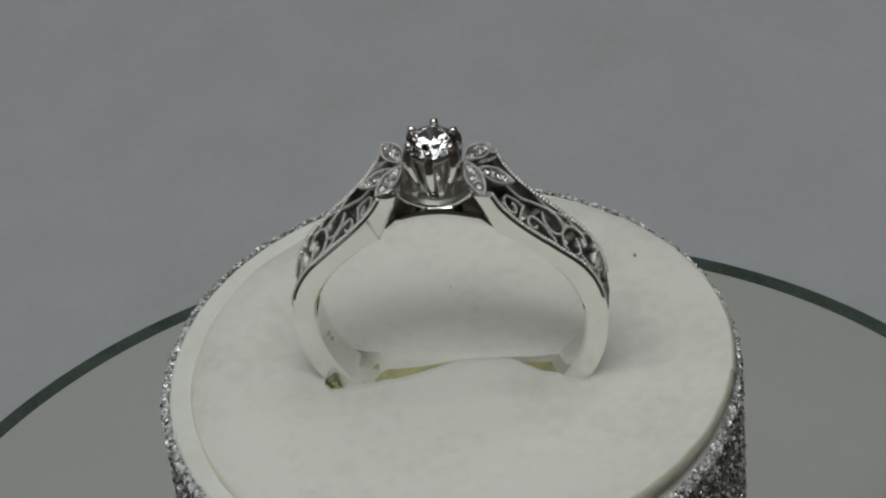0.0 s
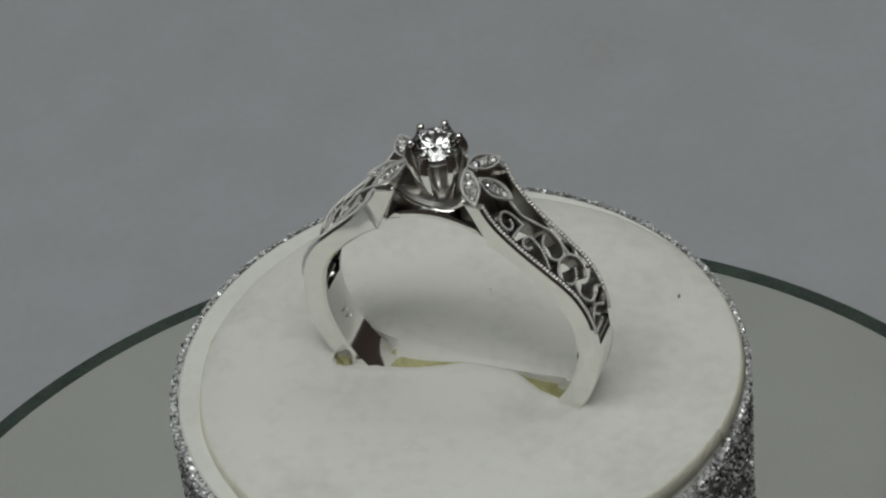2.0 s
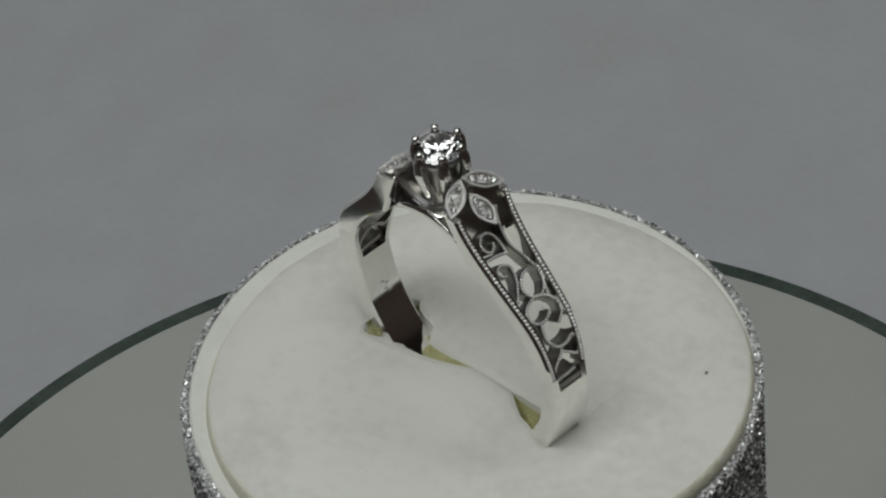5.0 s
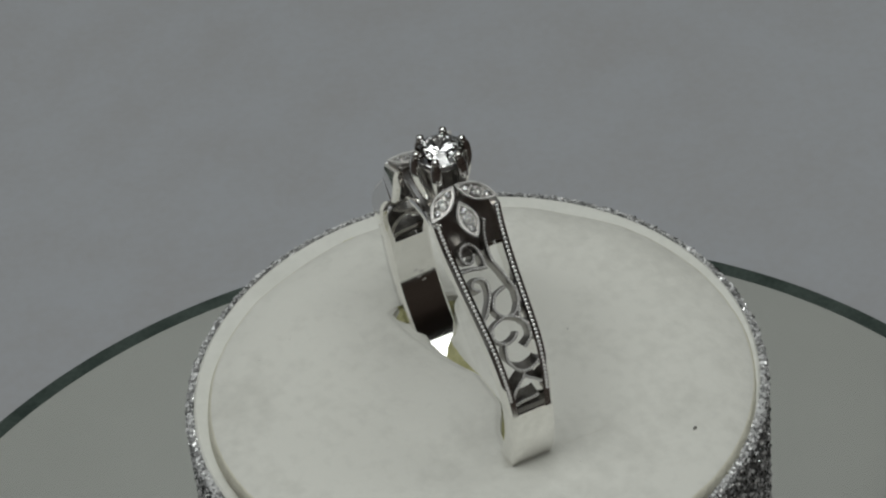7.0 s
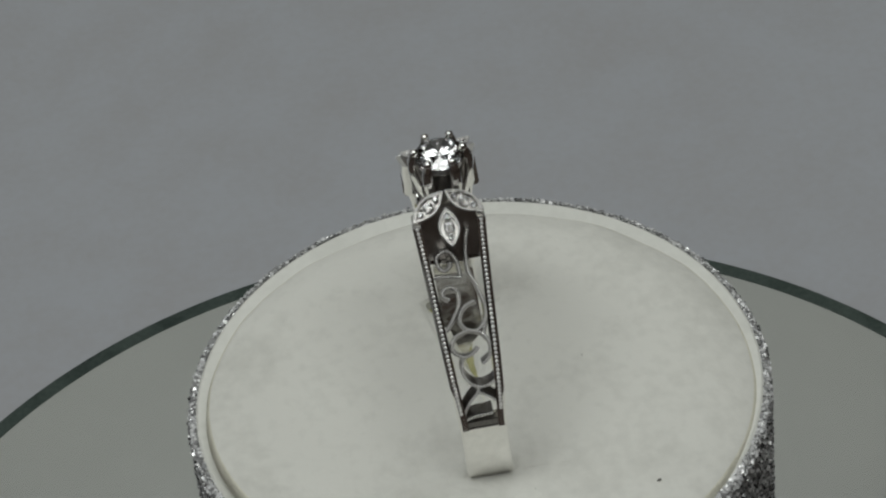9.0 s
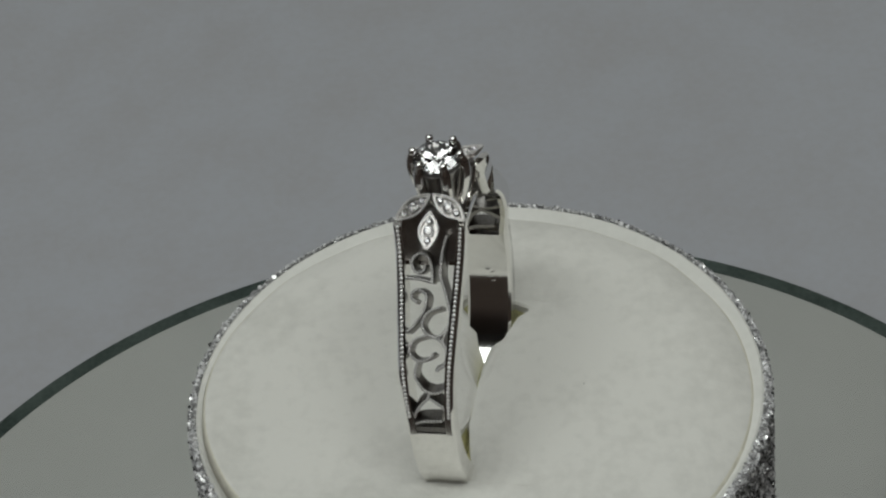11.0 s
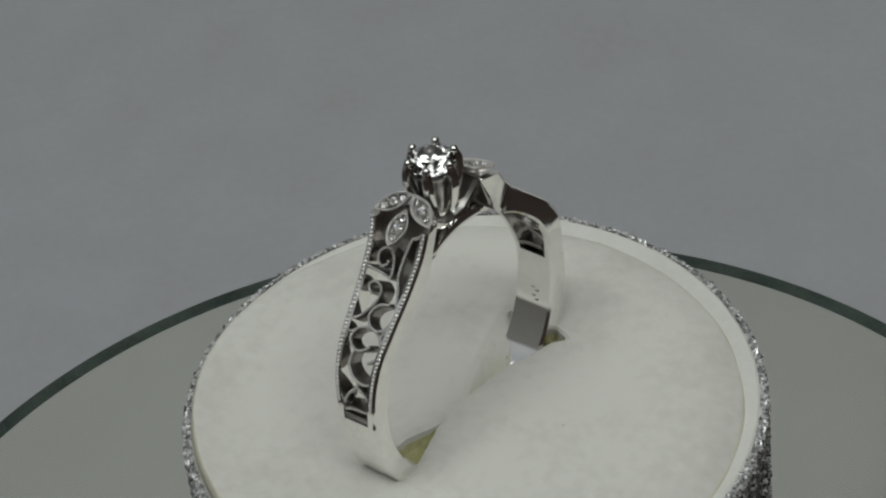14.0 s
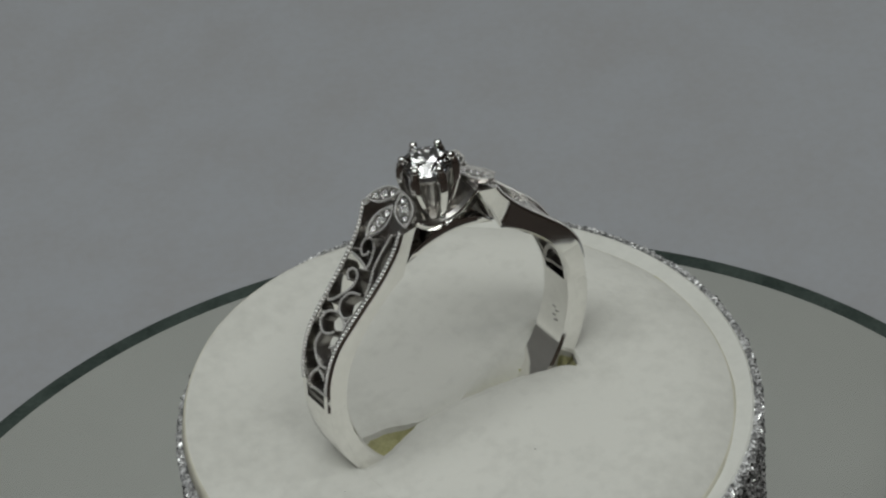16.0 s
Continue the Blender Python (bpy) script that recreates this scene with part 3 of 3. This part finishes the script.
def head(top):
    hx, hy = HEAD
    # darker, rougher metal here stands in for the dark reflections in the polished trough
    part("gallery", loft([[(x, y * (1.05 + 0.09 * abs(x)), 14.3 + 0.27 * x * x + t) for y, t in ((-1.0, -0.02), (-1.25, 0.08), (-1.3, 0.34), (-1.12, 0.5), (-0.7, 0.24), (0.7, 0.24), (1.12, 0.5), (1.3, 0.34), (1.25, 0.08), (1.0, -0.02))] for x in np.linspace(-2.35, 2.35, 27)]),
         METAL_CUT, top, "curved gallery trough")
    for side in (-1, 1):
        line = [(x, side * 1.3 * (1.05 + 0.09 * abs(x)), 14.42 + 0.27 * x * x) for x in np.linspace(-2.3, 2.3, 23)]
        part("gallery_rim", loft([[(x, y + side * p, z + q) for p, q in ((-0.14, -0.24), (-0.02, -0.26), (0.03, -0.2), (0.15, 0.15), (0.1, 0.21), (-0.14, 0.18))] for x, y, z in line]), METAL, top, "bright polished gallery rim")
    for sign in (1, -1):
        part("web", loft([[(CX + sign * x, y, z) for x, z in ((1.2, 14.0), (2.3, 15.4), (2.9, 13.8), (3.4, 12.9), (2.2, 13.6))] for y in (-0.8, 0.8)]), METAL_CUT, top, "small web between gallery and shoulder", 20)
    part("cup", lathe([(0, 14.4), (0.78, 14.4), (0.84, 14.55), (0.78, 14.7), (0.8, 14.9), (0.98, 16.2), (1.15, 17.3), (1.3, 17.5), (1.32, 17.66), (1.2, 17.7), (1.0, 16.6), (0, 15.8)], 48, False, HEAD), METAL_CUT, top, "tapering cup beneath the stone")
    for k in range(6):
        a = radians(87 + 60 * k)
        c, s = math.cos(a), math.sin(a)
        line = spline([(hx + r * c, hy + r * s, z) for r, z in ((0.74, 14.42), (1.0, 15.1), (1.34, 16.2), (1.54, 17.2), (1.53, 17.9), (1.43, 18.38))], 16)
        widths = np.interp(np.linspace(0, 1, 16), [0, 0.3, 0.6, 0.8, 1.0], [0.28, 0.33, 0.36, 0.33, 0.22])
        part("prong", join(tube(line, [float(w) for w in widths], 12), beads([Vector((hx + 1.41 * c, hy + 1.41 * s, 18.46))], 0.25, 14, 10)), METAL, top, "ball-tipped prong", 50)
    stone = brilliant(1.44, 18.16)
    bmesh.ops.translate(stone, vec=(hx, hy, 0), verts=stone.verts)
    part("stone", stone, GEM, top, "clear round brilliant-cut stone", 0)


def brilliant(r, z):
    """A round brilliant with its girdle at z."""
    bm = bmesh.new()

    def circle(rad, h, n, off):
        return [bm.verts.new((rad * math.cos(2 * math.pi * (i + off) / n), rad * math.sin(2 * math.pi * (i + off) / n), z + h)) for i in range(n)]
    circle(0.56 * r, 0.30 * r, 8, 0)
    circle(0.77 * r, 0.185 * r, 8, 0.5)
    circle(r, 0.02 * r, 16, 0)
    circle(r, -0.02 * r, 16, 0)
    circle(0.22 * r, -0.69 * r, 8, 0.5)
    bm.verts.new((0, 0, z - 0.87 * r))
    bmesh.ops.convex_hull(bm, input=bm.verts)
    return bm


room()
TURNTABLE, BOX, RING = turntable(), ring_box(), ring()


def motions():
    times = [0.5 * k for k in range(33)]
    for thing, x in [(TURNTABLE, DISC_X), (BOX, 0.0)] + [(speck, 0.0) for speck in SPECKS]:
        walk(thing, [(t, pose(x * MM, 0, DISC_Z * MM, 0, 0, -SPIN * t)) for t in times])
    rows = []
    for t in times:
        turn = Matrix.Rotation(radians(-SPIN * t), 4, "Z")
        rows.append((t, turn @ pose(RING_O[0] * MM, RING_O[1] * MM, 0, 0, 0, RING_TURN) @ pose(0, RING_SHIFT * MM, 0, RING_LEAN)))
    walk(RING, rows)


motions()
